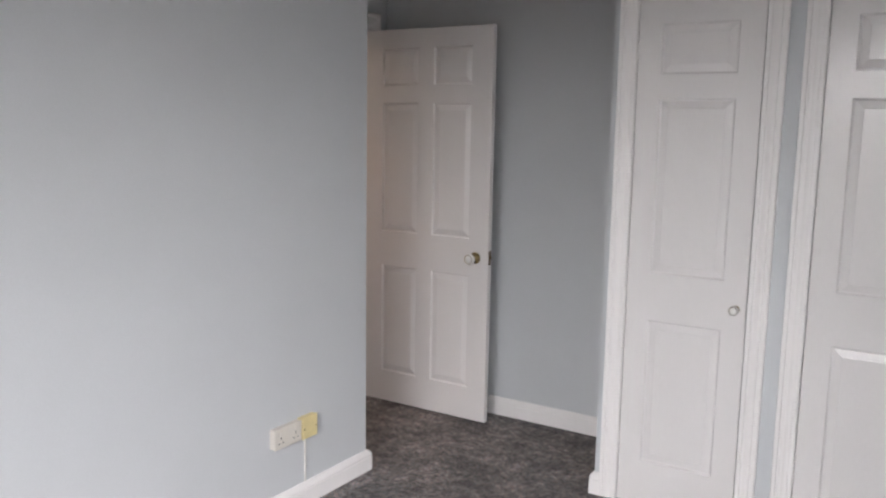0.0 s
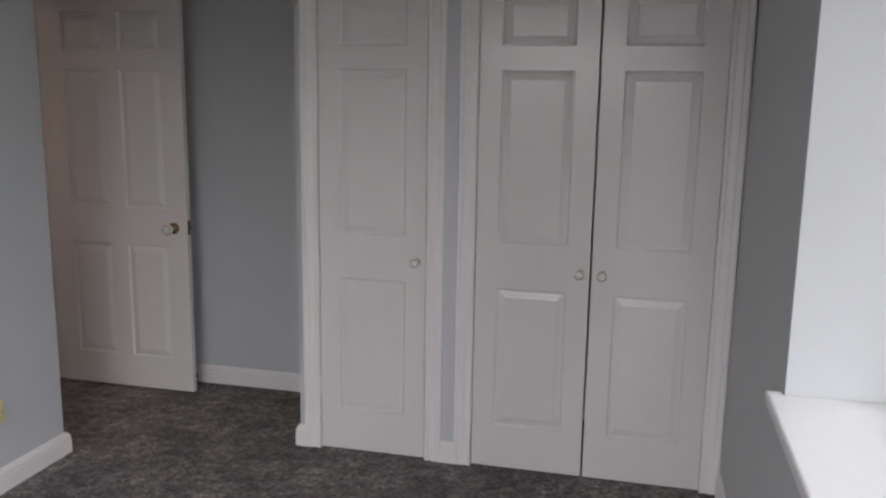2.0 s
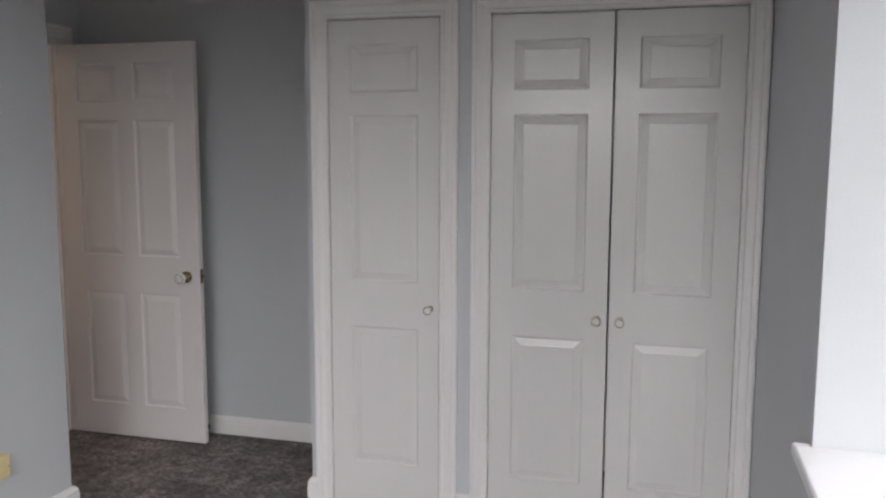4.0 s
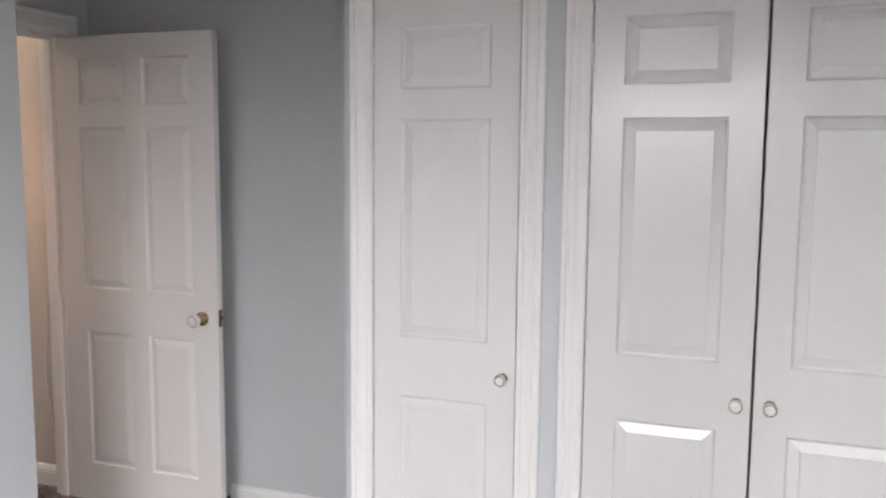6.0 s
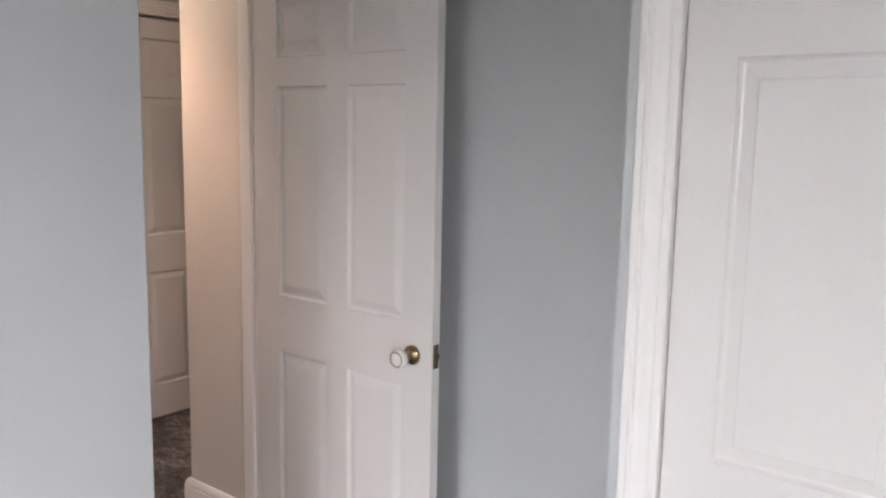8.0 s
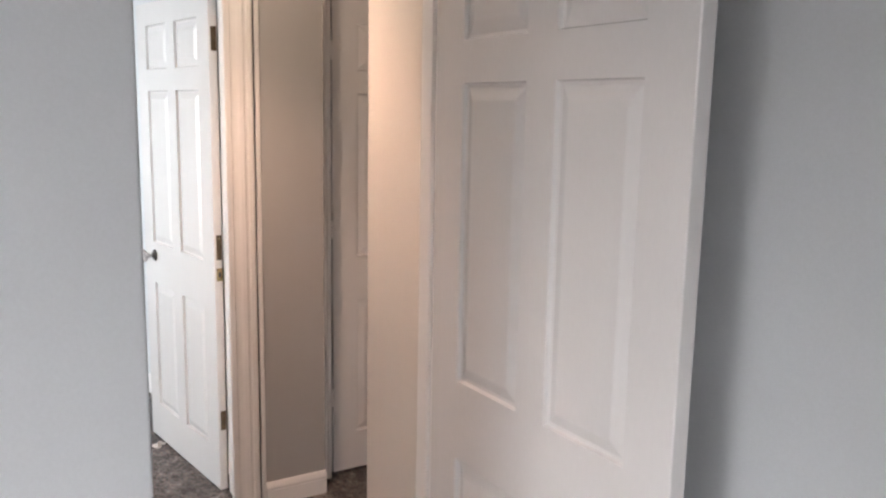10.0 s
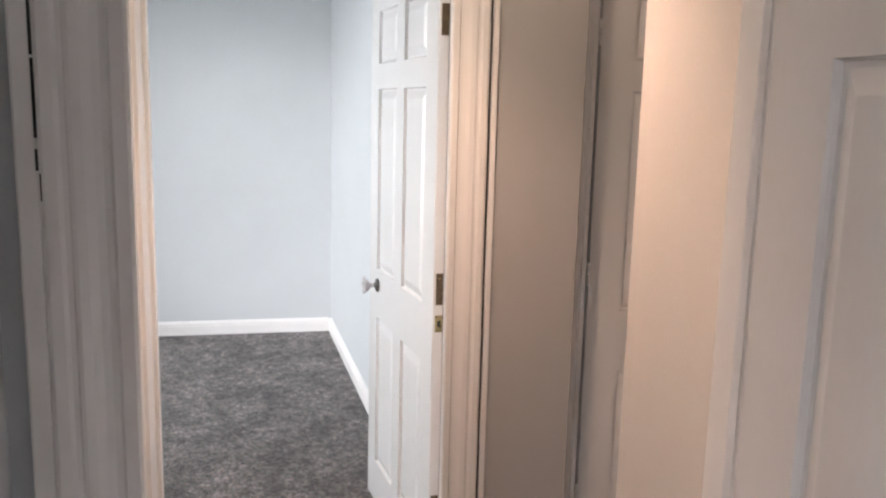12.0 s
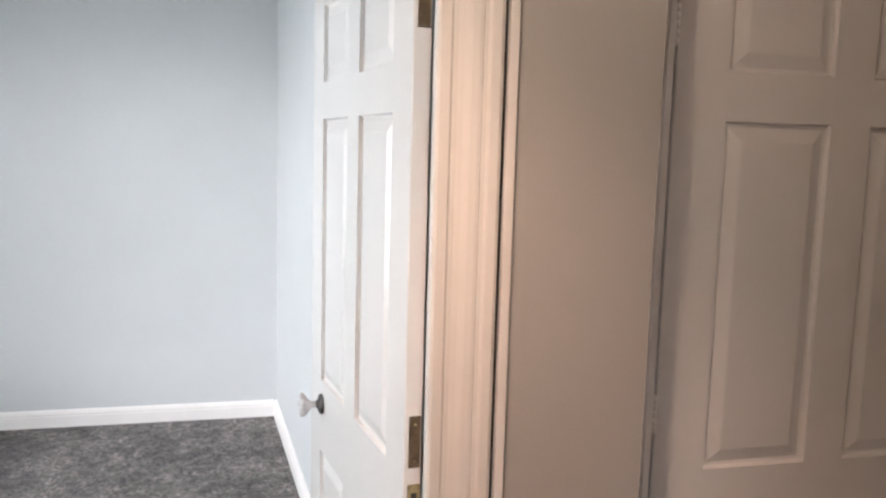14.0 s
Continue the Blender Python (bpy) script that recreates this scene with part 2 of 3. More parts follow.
PALE = "pale blue-grey emulsioned plaster wall of the empty bedroom"
wall("wall_window", [(XR, 0.87, YB, WY0, 0, H), (XR, 0.87, WY1, 0.75, 0, H), (XR, 0.87, WY0, WY1, 0, WZ0), (XR, 0.87, WY0, WY1, WZ1, H)], BLUE, PALE + " with a deep window opening")
bm = bmesh.new()
low, high = ([bm.verts.new((x, y, z)) for x, y in ((XH, YB), (XS, YB), (XS, YC), (XD, YR), (XH, YR))] for z in (0, H))
bm.faces.new(low[::-1])
bm.faces.new(high)
for i in range(5):
    bm.faces.new((low[i], low[(i + 1) % 5], high[(i + 1) % 5], high[i]))
edges = [e for e in bm.edges if all(abs(v.co.x - XS) < 1e-4 and abs(v.co.y - YC) < 1e-4 for v in e.verts)]
bmesh.ops.bevel(bm, geom=edges, offset=0.006, segments=5, affect="EDGES", profile=0.5)
structure("wall_sockets", bm, BLUE, PALE + " with an outer corner", "wall")
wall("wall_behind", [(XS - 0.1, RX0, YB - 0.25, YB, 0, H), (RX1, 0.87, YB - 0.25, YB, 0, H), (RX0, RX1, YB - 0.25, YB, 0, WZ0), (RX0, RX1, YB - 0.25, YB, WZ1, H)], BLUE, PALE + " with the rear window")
wall("wall_recess", [(XH, XC + 0.1, YA, YA + 0.12, 0, H)], BLUE, PALE + " behind the open door")
wall("wall_cupboard_side", [(XC, XC + 0.06, 0.0, YA, 0, H)], BLUE, PALE + " at the side of the cupboards")
# cupboard front: leaves at y = 0, lining gaps of a few millimetres
S0, S1, D0, D1, TOP = -1.125, -0.658, -0.459, 0.462, 1.999
wall("wall_cupboards", [(XC + 0.06, S0 - 0.02, 0.0, 0.09, 0, H), (S1 + 0.02, D0 - 0.02, 0.0, 0.09, 0, H), (D1 + 0.02, XR, 0.0, 0.09, 0, H),
                        (S0 - 0.02, S1 + 0.02, 0.0, 0.09, TOP + 0.02, H), (D0 - 0.02, D1 + 0.02, 0.0, 0.09, TOP + 0.02, H)], BLUE, PALE + " around the built-in cupboards")
wall("wall_cupboard_back", [(XC + 0.1, XR, YA, YA + 0.12, 0, H)], BLUE, PALE + " inside the built-in cupboards")
wall("wall_door", [(XH, XD, J2 + 0.025, YA, 0, H), (XH, XD, YR, J1 - 0.025, 0, H), (XH, XD, J1 - 0.025, J2 + 0.025, 2.03, H)], BLUE, PALE + " around the bedroom doorway")
wall("wall_landing_stub", [(XW, XH, YW, 2.3, 0, H)], CREAM, "warm cream emulsioned wall on the landing with an outer corner", (XW, YW, 0.012))
wall("wall_landing_end", [(XF, XW, 2.3, 2.42, 0, H)], CREAM, "warm cream emulsioned wall at the end of the landing")
wall("wall_landing_start", [(XE, XH, -1.72, -1.60, 0, H)], CREAM, "warm cream emulsioned wall of the landing")
A0, A1 = 0.803, 1.598      # airing cupboard doorway
B0, B1 = -1.378, -0.600    # third door
wall("wall_landing", [(XF, XE, K2 + 0.025, A0 - 0.075, 0, H), (XF, XE - 0.11, A0 - 0.075, A0 - 0.005, 0, H), (XF, XE, A1 + 0.075, 2.3, 0, H), (XF, XE - 0.11, A1 + 0.005, A1 + 0.075, 0, H),
                      (XF, XE - 0.11, A0 - 0.005, A1 + 0.005, 2.03, H), (XF, XE, K1 - 0.025, K2 + 0.025, 2.03, H), (XF, XE, B1 + 0.031, K1 - 0.025, 0, H),
                      (XF, XE, B0 - 0.045, B1 + 0.045, 2.03, H), (XF, XE, -1.72, B0 - 0.045, 0, H), (XE - 0.11, XE, A0 - 0.075, A1 + 0.075, 2.13, H)],
     GREIGE, "greige emulsioned landing wall with three doorways")
wall("wall_airing_back", [(XF - 0.52, XF - 0.46, 0.5, 1.9, 0, H)], CREAM, "plain cream wall inside the landing cupboard")
wall("wall_second_far", [(XB - 0.12, XB, -2.75, 0.6, 0, H)], BLUE, "pale blue-grey emulsioned far wall of the second bedroom")
bm = bmesh.new()
v = [bm.verts.new(p) for z in (0, H) for p in ((XF - 0.001, 0.455, z), (XB, 0.302, z), (XB, 0.50, z), (XF - 0.001, 0.50, z))]
for f in ((0, 1, 2, 3), (4, 5, 6, 7), (0, 1, 5, 4), (1, 2, 6, 5), (2, 3, 7, 6), (3, 0, 4, 7)):
    bm.faces.new([v[i] for i in f])
structure("wall_second_side", bm, BLUE, "pale blue-grey emulsioned wall behind the open second door", "wall")
wall("wall_second_window", [(XB, SX0, -2.75, -2.5, 0, H), (SX1, XF, -2.75, -2.5, 0, H), (SX0, SX1, -2.75, -2.5, 0, SZ0), (SX0, SX1, -2.75, -2.5, SZ1, H)], BLUE,
     "pale blue-grey emulsioned window wall of the second bedroom")
wall("wall_second_near", [(XF, XF + 0.06, -2.5, -1.72, 0, H)], BLUE, "pale blue-grey emulsioned wall of the second bedroom")

# ---- skirting ----
SKIRT = [(0, 0), (0.018, 0), (0.018, 0.060), (0.0150, 0.064), (0.0170, 0.068), (0.0165, 0.074), (0.0120, 0.084), (0.0060, 0.092), (0, 0.094)]


def skirting(rows, label="white gloss-painted moulded skirting board"):
    """rows: (x, y) along the wall's face, the room to the left of the run."""
    bm = sweep(bmesh.new(), [(x, y, 0) for x, y in rows], SKIRT, (0, 0, 1))
    return structure("baseboard", bm, TRIM, label, "skirting board")


skirting([(XD + 0.02, YR + 0.0014), (XS, YC), (XS, YB)])
skirting([(XC, YA), (-2.075, YA)])
skirting([(S0 - 0.067, 0.0), (XC, 0.0), (XC, YA - 0.019)])
skirting([(D0 - 0.067, 0.0), (S1 + 0.067, 0.0)], "short piece of white skirting between the cupboard frames")
skirting([(XR, YB), (XR, -0.021)])
skirting([(XS + 0.019, YB), (XR - 0.019, YB)])
skirting([(XH - 0.02, YW), (XW, YW), (XW, 2.3)])
skirting([(XE, A0 - 0.075), (XE, K3 + 0.132)])
skirting([(XB, 0.285), (XB, -2.5)])
skirting([(XF - 0.02, 0.454), (XB, 0.302)])

# ---- door frames ----
CASE = [(0, 0), (0, 0.012), (0.003, 0.0150), (0.013, 0.0150), (0.016, 0.0108), (0.021, 0.0106), (0.027, 0.0128), (0.034, 0.0170), (0.041, 0.0185),
        (0.0445, 0.0172), (0.046, 0.0150), (0.050, 0.0150), (0.053, 0.0195), (0.062, 0.0200), (0.066, 0.0160), (0.066, 0)]


def architrave(name, a, b, top, place, label, wide=0.072):
    """Moulded casing round an opening from a to b; place turns (along, up) into a point; the moulding stands out along place's normal."""
    point, out = place
    rows = [point(a, 0), point(a, top), point(b, top), point(b, 0)]
    bm = sweep(bmesh.new(), rows, [(u * wide / 0.066, w) for u, w in CASE], out)
    return structure(name, bm, TRIM, label, "door frame")


facing_y = (lambda u, w: (u, 0.0, w)), (0, -1, 0)
architrave("trim_cupboard_single", S0, S1, TOP, facing_y, "white gloss moulded frame of the single cupboard")
architrave("trim_cupboard_double", D0, D1, TOP, facing_y, "white gloss moulded frame of the double cupboard")
architrave("trim_doorway_bedroom", J1 + 0.034, J2 + 0.006, 2.006, ((lambda u, w: (XD, u, w)), (1, 0, 0)), "white gloss moulded frame of the bedroom doorway, cracked filler at the edge", 0.087)
rows = [(XE, K1 - 0.012, 0), (XE, K1 - 0.012, 2.006), (XE, K3, 2.006)]
second_casing = structure("trim_doorway_second", sweep(bmesh.new(), rows, [(u * 0.069 / 0.066, w) for u, w in CASE], (1, 0, 0)), TRIM, "white gloss moulded frame of the second bedroom doorway", "door frame")
part("wide_leg", sweep(bmesh.new(), [(XE, K3, 2.075), (XE, K3, 0)], [(u * 0.105 / 0.066, w * 1.1) for u, w in CASE], (1, 0, 0)), TRIM, second_casing, "wide moulded leg on the hinge side")
part("stop", soft_box(bmesh.new(), XE - 0.012, XE - 0.0005, K3 + 0.001, K2, 0, 2.0, 0.002), TRIM, second_casing)
architrave("trim_doorway_airing", A0 - 0.002, A1 + 0.004, 2.006, ((lambda u, w: (XE - 0.11, u, w)), (1, 0, 0)), "white gloss frame of the landing cupboard door")


board = structure("trim_return_board", soft_box(bmesh.new(), XD, XD + 0.017, J1 - 0.0750, J1 - 0.0533, 0, 2.09, 0.003), TRIM, "flat white painted strip filling beside the bedroom door frame", "trim")
bm = bmesh.new()
for z0, z1, shift, wide in ((1.603, 1.712, 0.0, 0.0024), (1.524, 1.600, 0.0003, 0.0028), (1.492, 1.513, 0.0004, 0.0022), (1.462, 1.489, 0.0035, 0.0014)):
    box(bm, XD + 0.0150, XD + 0.0178, J1 - 0.0556 + shift, J1 - 0.0556 + shift + wide, z0, z1)
part("crack", bm, DARK, board, "dark open crack in the filler along the frame")


bead = structure("trim_wall_bead", soft_box(bmesh.new(), XE, XE + 0.013, K3 + 0.1145, K3 + 0.1315, 0.0, 2.08, 0.003), TRIM, "white painted bead standing off the door frame with a dark gap", "trim")
# Near-black strip on the wall: the gap's shade put in as colour.
part("gap", box(bmesh.new(), XE, XE + 0.002, K3 + 0.1065, K3 + 0.1140, 0.0, 2.07), DARK, bead, "dark strip painting the shade inside the narrow gap")


def lining(name, x0, x1, y0, y1, top, stop_x, label, far_stop=0.012):
    """Boards lining an opening through a wall that runs along y, with a stop bead."""
    bm = bmesh.new()
    soft_box(bm, x0, x1, y0 - 0.025, y0, 0, top + 0.025, 0.0015)
    soft_box(bm, x0, x1, y1, y1 + 0.025, 0, top + 0.025, 0.0015)
    soft_box(bm, x0, x1, y0, y1, top, top + 0.025, 0.0015)
    s0, s1 = stop_x
    soft_box(bm, s0, s1, y0, y0 + 0.012, 0, top, 0.002)
    soft_box(bm, s0, s1, y1 - far_stop, y1, 0, top, min(0.002, far_stop / 3))
    soft_box(bm, s0, s1, y0 + 0.012, y1 - far_stop, top - 0.012, top, 0.002)
    return structure(name, bm, TRIM, label, "door frame")


lining("frame_doorway_bedroom", XH, XD, J1, J2, 2.0, (XD - 0.075, XD - 0.04), "white gloss lining of the bedroom doorway")
lining("frame_doorway_second", XF, XE, K1, K2, 2.0, (XF + 0.04, XF + 0.075), "white gloss lining of the second bedroom doorway", 0.003)
for name, a, b in (("frame_cupboard_single", S0, S1), ("frame_cupboard_double", D0, D1)):
    bm = bmesh.new()
    box(bm, a - 0.02, a, 0.001, 0.089, 0, TOP + 0.02)
    box(bm, b, b + 0.02, 0.001, 0.089, 0, TOP + 0.02)
    box(bm, a, b, 0.001, 0.089, TOP, TOP + 0.02)
    box(bm, a, b, 0.045, 0.060, TOP - 0.02, TOP)
    structure(name, bm, TRIM, "white gloss lining of the built-in cupboard", "door frame")


# ---- panelled doors ----
ROWS = ((0.170, 0.752), (0.939, 1.610), (1.700, 1.886))      # panel heights over the leaf's foot
RING_DEEP = ((0.0, 0.0), (0.0012, 0.0055), (0.0035, 0.0102), (0.010, 0.0108), (0.034, 0.0021), (0.0380, 0.0012))
RING = ((0.0, 0.0), (0.002, 0.0040), (0.006, 0.0090), (0.010, 0.0100), (0.034, 0.0030), (0.0355, 0.0014), (0.037, 0.0010))


def panel_mesh(w, h, thick, ring=RING):
    """A moulded door panel, w by h, in the x-z plane from the origin, both faces alike: front at y = 0, back at y = thick."""
    bm = bmesh.new()
    for front in (True, False):
        rings = []
        for inset, deep in ring:
            y = deep if front else thick - deep
            rings.append([bm.verts.new(p) for p in ((inset, y, inset), (w - inset, y, inset), (w - inset, y, h - inset), (inset, y, h - inset))])
        for a, b in zip(rings, rings[1:]):
            for i in range(4):
                j = (i + 1) % 4
                q = (a[i], a[j], b[j], b[i])
                bm.faces.new(q if front else q[::-1])
        bm.faces.new(rings[-1] if front else rings[-1][::-1])
    return bm


def leaf_mesh(w, h, thick, columns, lift, c=0.002):
    """Stiles and rails of a panelled leaf with holes where the panels sit."""
    bm = bmesh.new()
    xs = sorted({c, w - c, *[x for col in columns for x in col]})
    rows = [(a + lift, b + lift) for a, b in ROWS]
    zs = sorted({c, h - c, *[z for row in rows for z in row]})
    for y, front in ((0.0, True), (thick, False)):
        grid = {(x, z): bm.verts.new((x, y, z)) for x in xs for z in zs}
        for x0, x1 in zip(xs, xs[1:]):
            for z0, z1 in zip(zs, zs[1:]):
                if (x0, x1) in columns and (z0, z1) in rows:
                    continue
                q = [grid[x0, z0], grid[x1, z0], grid[x1, z1], grid[x0, z1]]
                bm.faces.new(q if front else q[::-1])
    loops = []
    for y, inset in ((0.0, c), (c, 0.0), (thick - c, 0.0), (thick, c)):
        loops.append([bm.verts.new(p) for p in ((inset, y, inset), (w - inset, y, inset), (w - inset, y, h - inset), (inset, y, h - inset))])
    for a, b in zip(loops, loops[1:]):
        for i in range(4):
            j = (i + 1) % 4
            bm.faces.new((a[j], a[i], b[i], b[j]))
    bmesh.ops.remove_doubles(bm, verts=bm.verts[:], dist=1e-5)
    return bm


def door(name, w, m, label, two_columns=True, h=1.981, thick=0.035, group="", lift=0.0):
    """A panelled door; x along the leaf from its hinges or its first edge, front at y = 0 facing -y."""
    ob = thing(name, label, "door", m, group)
    if two_columns:
        s, gap = 0.110, 0.090
        pw = (w - 2 * s - gap) / 2
        columns = ((s, s + pw), (s + pw + gap, w - s))
    else:
        columns = ((0.088, w - 0.088),)
    leaf = part("leaf", leaf_mesh(w, h, thick, columns, lift), GLOSS, ob)
    for x0, x1 in columns:
        for z0, z1 in ROWS:
            p = part("panel", panel_mesh(x1 - x0, z1 - z0, thick, RING_DEEP if two_columns else RING), GLOSS, leaf)
            p.location = (x0, 0, z0 + lift)
    return ob


def knob(parent, x, z, size, knob_mat, rose_mat, label, front=-1, y=0.0, wide=1.08, reach=1.0):
    """A turned knob on a rose, standing out from a door's face."""
    m = Matrix.Translation((x, y, z)) @ pose(0, 0, 0, 90 * (1 if front < 0 else -1)) @ Matrix.Diagonal((1, 1, reach, 1))
    k = part("knob", lathe(bmesh.new(), [(0.40 * size, 1.0 * size), (0.52 * size, 1.08 * size), (0.86 * size, 1.25 * size), (1.0 * size, 1.55 * size), (0.98 * size, 1.80 * size),
                                         (0.86 * size, 2.02 * size), (0.78 * size, 2.05 * size), (0.72 * size, 2.00 * size), (0.66 * size, 2.05 * size), (0.4 * size, 2.14 * size), (0, 2.17 * size)], m), knob_mat, parent, label)
    part("rose", lathe(bmesh.new(), [(0, 0), (wide * size, 0), (wide * size, 0.12 * size), (0.85 * wide * size, 0.24 * size), (0.55 * size, 0.34 * size), (0.44 * size, 0.6 * size), (0.50 * size, 0.95 * size), (0.56 * size, 1.06 * size), (0, 1.07 * size)], m), rose_mat, k)
    part("ring", lathe(bmesh.new(), [(0.80 * size, 2.03 * size), (0.86 * size, 2.07 * size), (0.80 * size, 2.10 * size), (0.74 * size, 2.06 * size), (0.80 * size, 2.03 * size)], m), rose_mat, k)
    return k


def crystal_knob(parent, x, z, y, size):
    """A clear knob with flared petals on a slim neck and a dark rose, standing out along +y."""
    bm, n, rows = bmesh.new(), 40, []
    for r, h, lobe in ((0.30, 0.30, 0.0), (0.30, 0.95, 0.0), (0.42, 1.20, 0.10), (0.72, 1.50, 0.20), (0.98, 1.85, 0.26), (1.06, 2.05, 0.28), (0.92, 2.16, 0.28), (0.55, 2.02, 0.20), (0.25, 1.95, 0.05)):
        rows.append([bm.verts.new((r * size * (1 + lobe * math.cos(5 * a)) * math.cos(a), h * size, r * size * (1 + lobe * math.cos(5 * a)) * math.sin(a))) for a in (2 * math.pi * i / n for i in range(n))])
    for a, b in zip(rows, rows[1:]):
        for i in range(n):
            bm.faces.new((a[i], a[(i + 1) % n], b[(i + 1) % n], b[i]))
    bm.faces.new(rows[0])
    bm.faces.new(rows[-1])
    for v in bm.verts:
        v.co += Vector((x, y, z))
    k = part("knob", bm, CRYSTAL, parent, "clear petal-shaped crystal-look knob")
    m = Matrix.Translation((x, y, z)) @ pose(0, 0, 0, -90)
    part("rose", lathe(bmesh.new(), [(0, 0), (1.0 * size, 0), (1.0 * size, 0.14 * size), (0.86 * size, 0.30 * size), (0.45 * size, 0.40 * size), (0.36 * size, 0.62 * size), (0, 0.64 * size)], m), GUNMETAL, k, "dark metal rose")
    return k


def hinge(parent, x, y, z, mat, r=0.0045, h=0.075):
    bm = bmesh.new()
    for i in range(5):
        a = z + i * h / 5
        lathe(bm, [(0, 0), (r, 0), (r, h / 5 - 0.001), (0, h / 5 - 0.001)], Matrix.Translation((x, y, a)), 12)
    return part("hinge", bm, mat, parent)


G = "built-in cupboard doors"
FOOT = 0.003
single = door("cupboard_door", 0.460, pose(-1.123, 0.001, FOOT), "narrow white three-panel moulded door of the single cupboard, closed", False, h=1.992, group=G, lift=0.011)
knob(single, 0.421, 0.849, 0.0185, CERAMIC, BRASS, "white ceramic knob on a brass rose", wide=0.82)
left = door("cupboard_door", 0.455, pose(-0.457, 0.001, FOOT), "narrow white three-panel door of the double cupboard, closed", False, h=1.992, group=G, lift=0.011)
knob(left, 0.417, 0.843, 0.0195, CERAMIC, BRASS, "white ceramic knob on a brass rose", wide=0.82)
right = door("cupboard_door", 0.455, pose(0.005, 0.001, FOOT), "white three-panel double-cupboard door beside the window wall, closed", False, h=1.992, group=G, lift=0.011)
knob(right, 0.042, 0.843, 0.0195, CERAMIC, BRASS, "white ceramic knob on a brass rose", wide=0.82)
for ob, x in ((single, -0.002), (left, -0.002), (right, 0.457)):
    for z in (0.235, 1.755):
        hinge(ob, x, -0.003, z, TRIM)

door_1 = door("bedroom_door", 0.762, pose(-2.756, 0.424, 0.012), "white six-panel moulded bedroom door standing wide open into the recess")
knob(door_1, 0.690, 0.846, 0.027, CERAMIC, BRASS, "white ceramic knob with a brass shank", reach=1.28)
knob(door_1, 0.690, 0.846, 0.027, CERAMIC, BRASS, "white ceramic knob with a brass shank", front=1, y=0.035)
bm = bmesh.new()
soft_box(bm, 0.761, 0.7635, 0.006, 0.029, 0.815, 0.885, 0.0008)
latch = part("latch_plate", bm, OLDBRASS, door_1, "tarnished brass latch plate in the door's edge")
part("latch_bolt", soft_box(bmesh.new(), 0.760, 0.772, 0.011, 0.024, 0.842, 0.860, 0.002), OLDBRASS, latch)
for z in (0.20, 0.95, 1.72):
    hinge(door_1, -0.006, 0.037, z, OLDBRASS, 0.006, 0.09)

door_2 = door("second_bedroom_door", 0.780, pose(-4.2955, 0.3835, 0.012, 0, 0, 187.0), "white six-panel moulded door of the second bedroom, wide open against the wall")
crystal_knob(door_2, 0.655, 0.880, 0.035, 0.026)
for z0, z1 in ((0.255, 0.335), (1.755, 1.845)):
    part("hinge", soft_box(bmesh.new(), -0.003, 0.002, 0.004, 0.027, z0, z1, 0.0008), OLDBRASS, door_2, "tarnished brass butt hinge in the door's edge")
plate = part("lock_plate", soft_box(bmesh.new(), -0.003, 0.002, 0.004, 0.026, 0.955, 1.053, 0.0008), OLDBRASS, door_2, "tarnished brass plate in the door's edge")
for z in (0.968, 1.038):
    part("screw", lathe(bmesh.new(), [(0, 0), (0.003, 0), (0.0022, 0.001), (0, 0.0012)], pose(-0.003, 0.015, z, 0, -90), 12), BRASS, plate)
keep = part("keep", soft_box(bmesh.new(), -0.003, 0.002, 0.003, 0.027, 0.870, 0.922, 0.0008), BRASS, door_2, "brass keep with a square hole")
part("hole", soft_box(bmesh.new(), -0.0036, 0.000, 0.009, 0.021, 0.886, 0.906, 0.0005), DARK, keep)

door_4 = door("landing_cupboard_door", 0.765, pose(XE - 0.121, 0.819, 0.012, 0, 0, 90), "white six-panel moulded cupboard door on the landing, closed")
for z in (0.30, 1.02, 1.74):
    hinge(door_4, -0.004, -0.003, z, TRIM)
door_3 = door("third_door", 0.762, pose(XE + 0.010, -1.363, 0.012, 0, 0, 90), "white six-panel moulded door beside the second bedroom doorway, closed")
bm = bmesh.new()
soft_box(bm, XE - 0.03, XE + 0.004, -0.593, -0.560, 0, 2.03, 0.002)
soft_box(bm, XE - 0.03, XE + 0.009, -0.5590, -0.5365, 0, 2.03, 0.003)
soft_box(bm, XE - 0.03, XE + 0.004, -1.44, -1.373, 0, 2.03, 0.002)
soft_box(bm, XE - 0.03, XE + 0.004, -1.373, -0.593, 2.0, 2.03, 0.002)
structure("frame_doorway_third", bm, TRIM, "white gloss frame strip of the third door", "door frame")
catch = thing("door_catch", "tarnished brass catch plates screwed to the third door's frame", "door catch", pose(XE + 0.004, -0.575, 0))
part("catch_plate", soft_box(bmesh.new(), 0.0, 0.004, -0.012, 0.012, 0.946, 1.047, 0.001), OLDBRASS, catch)
part("edge_plate", soft_box(bmesh.new(), 0.0, 0.005, -0.019, -0.013, 0.862, 1.050, 0.001), OLDBRASS, catch)
part("strike", soft_box(bmesh.new(), 0.0, 0.004, -0.001, 0.017, 0.878, 0.932, 0.001), OLDBRASS, catch)
part("tongue", soft_box(bmesh.new(), 0.003, 0.007, -0.014, 0.006, 0.900, 0.907, 0.001), OLDBRASS, catch)

# ---- bedroom window ----
win = tagged(new("window_1"), "white-framed bedroom window set back in a deep reveal", "window", kind="structure")
WX = 0.79


def bar(x0, x1, y0, y1, z0, z1):
    return soft_box(bmesh.new(), x0, x1, y0, y1, z0, z1, 0.004)


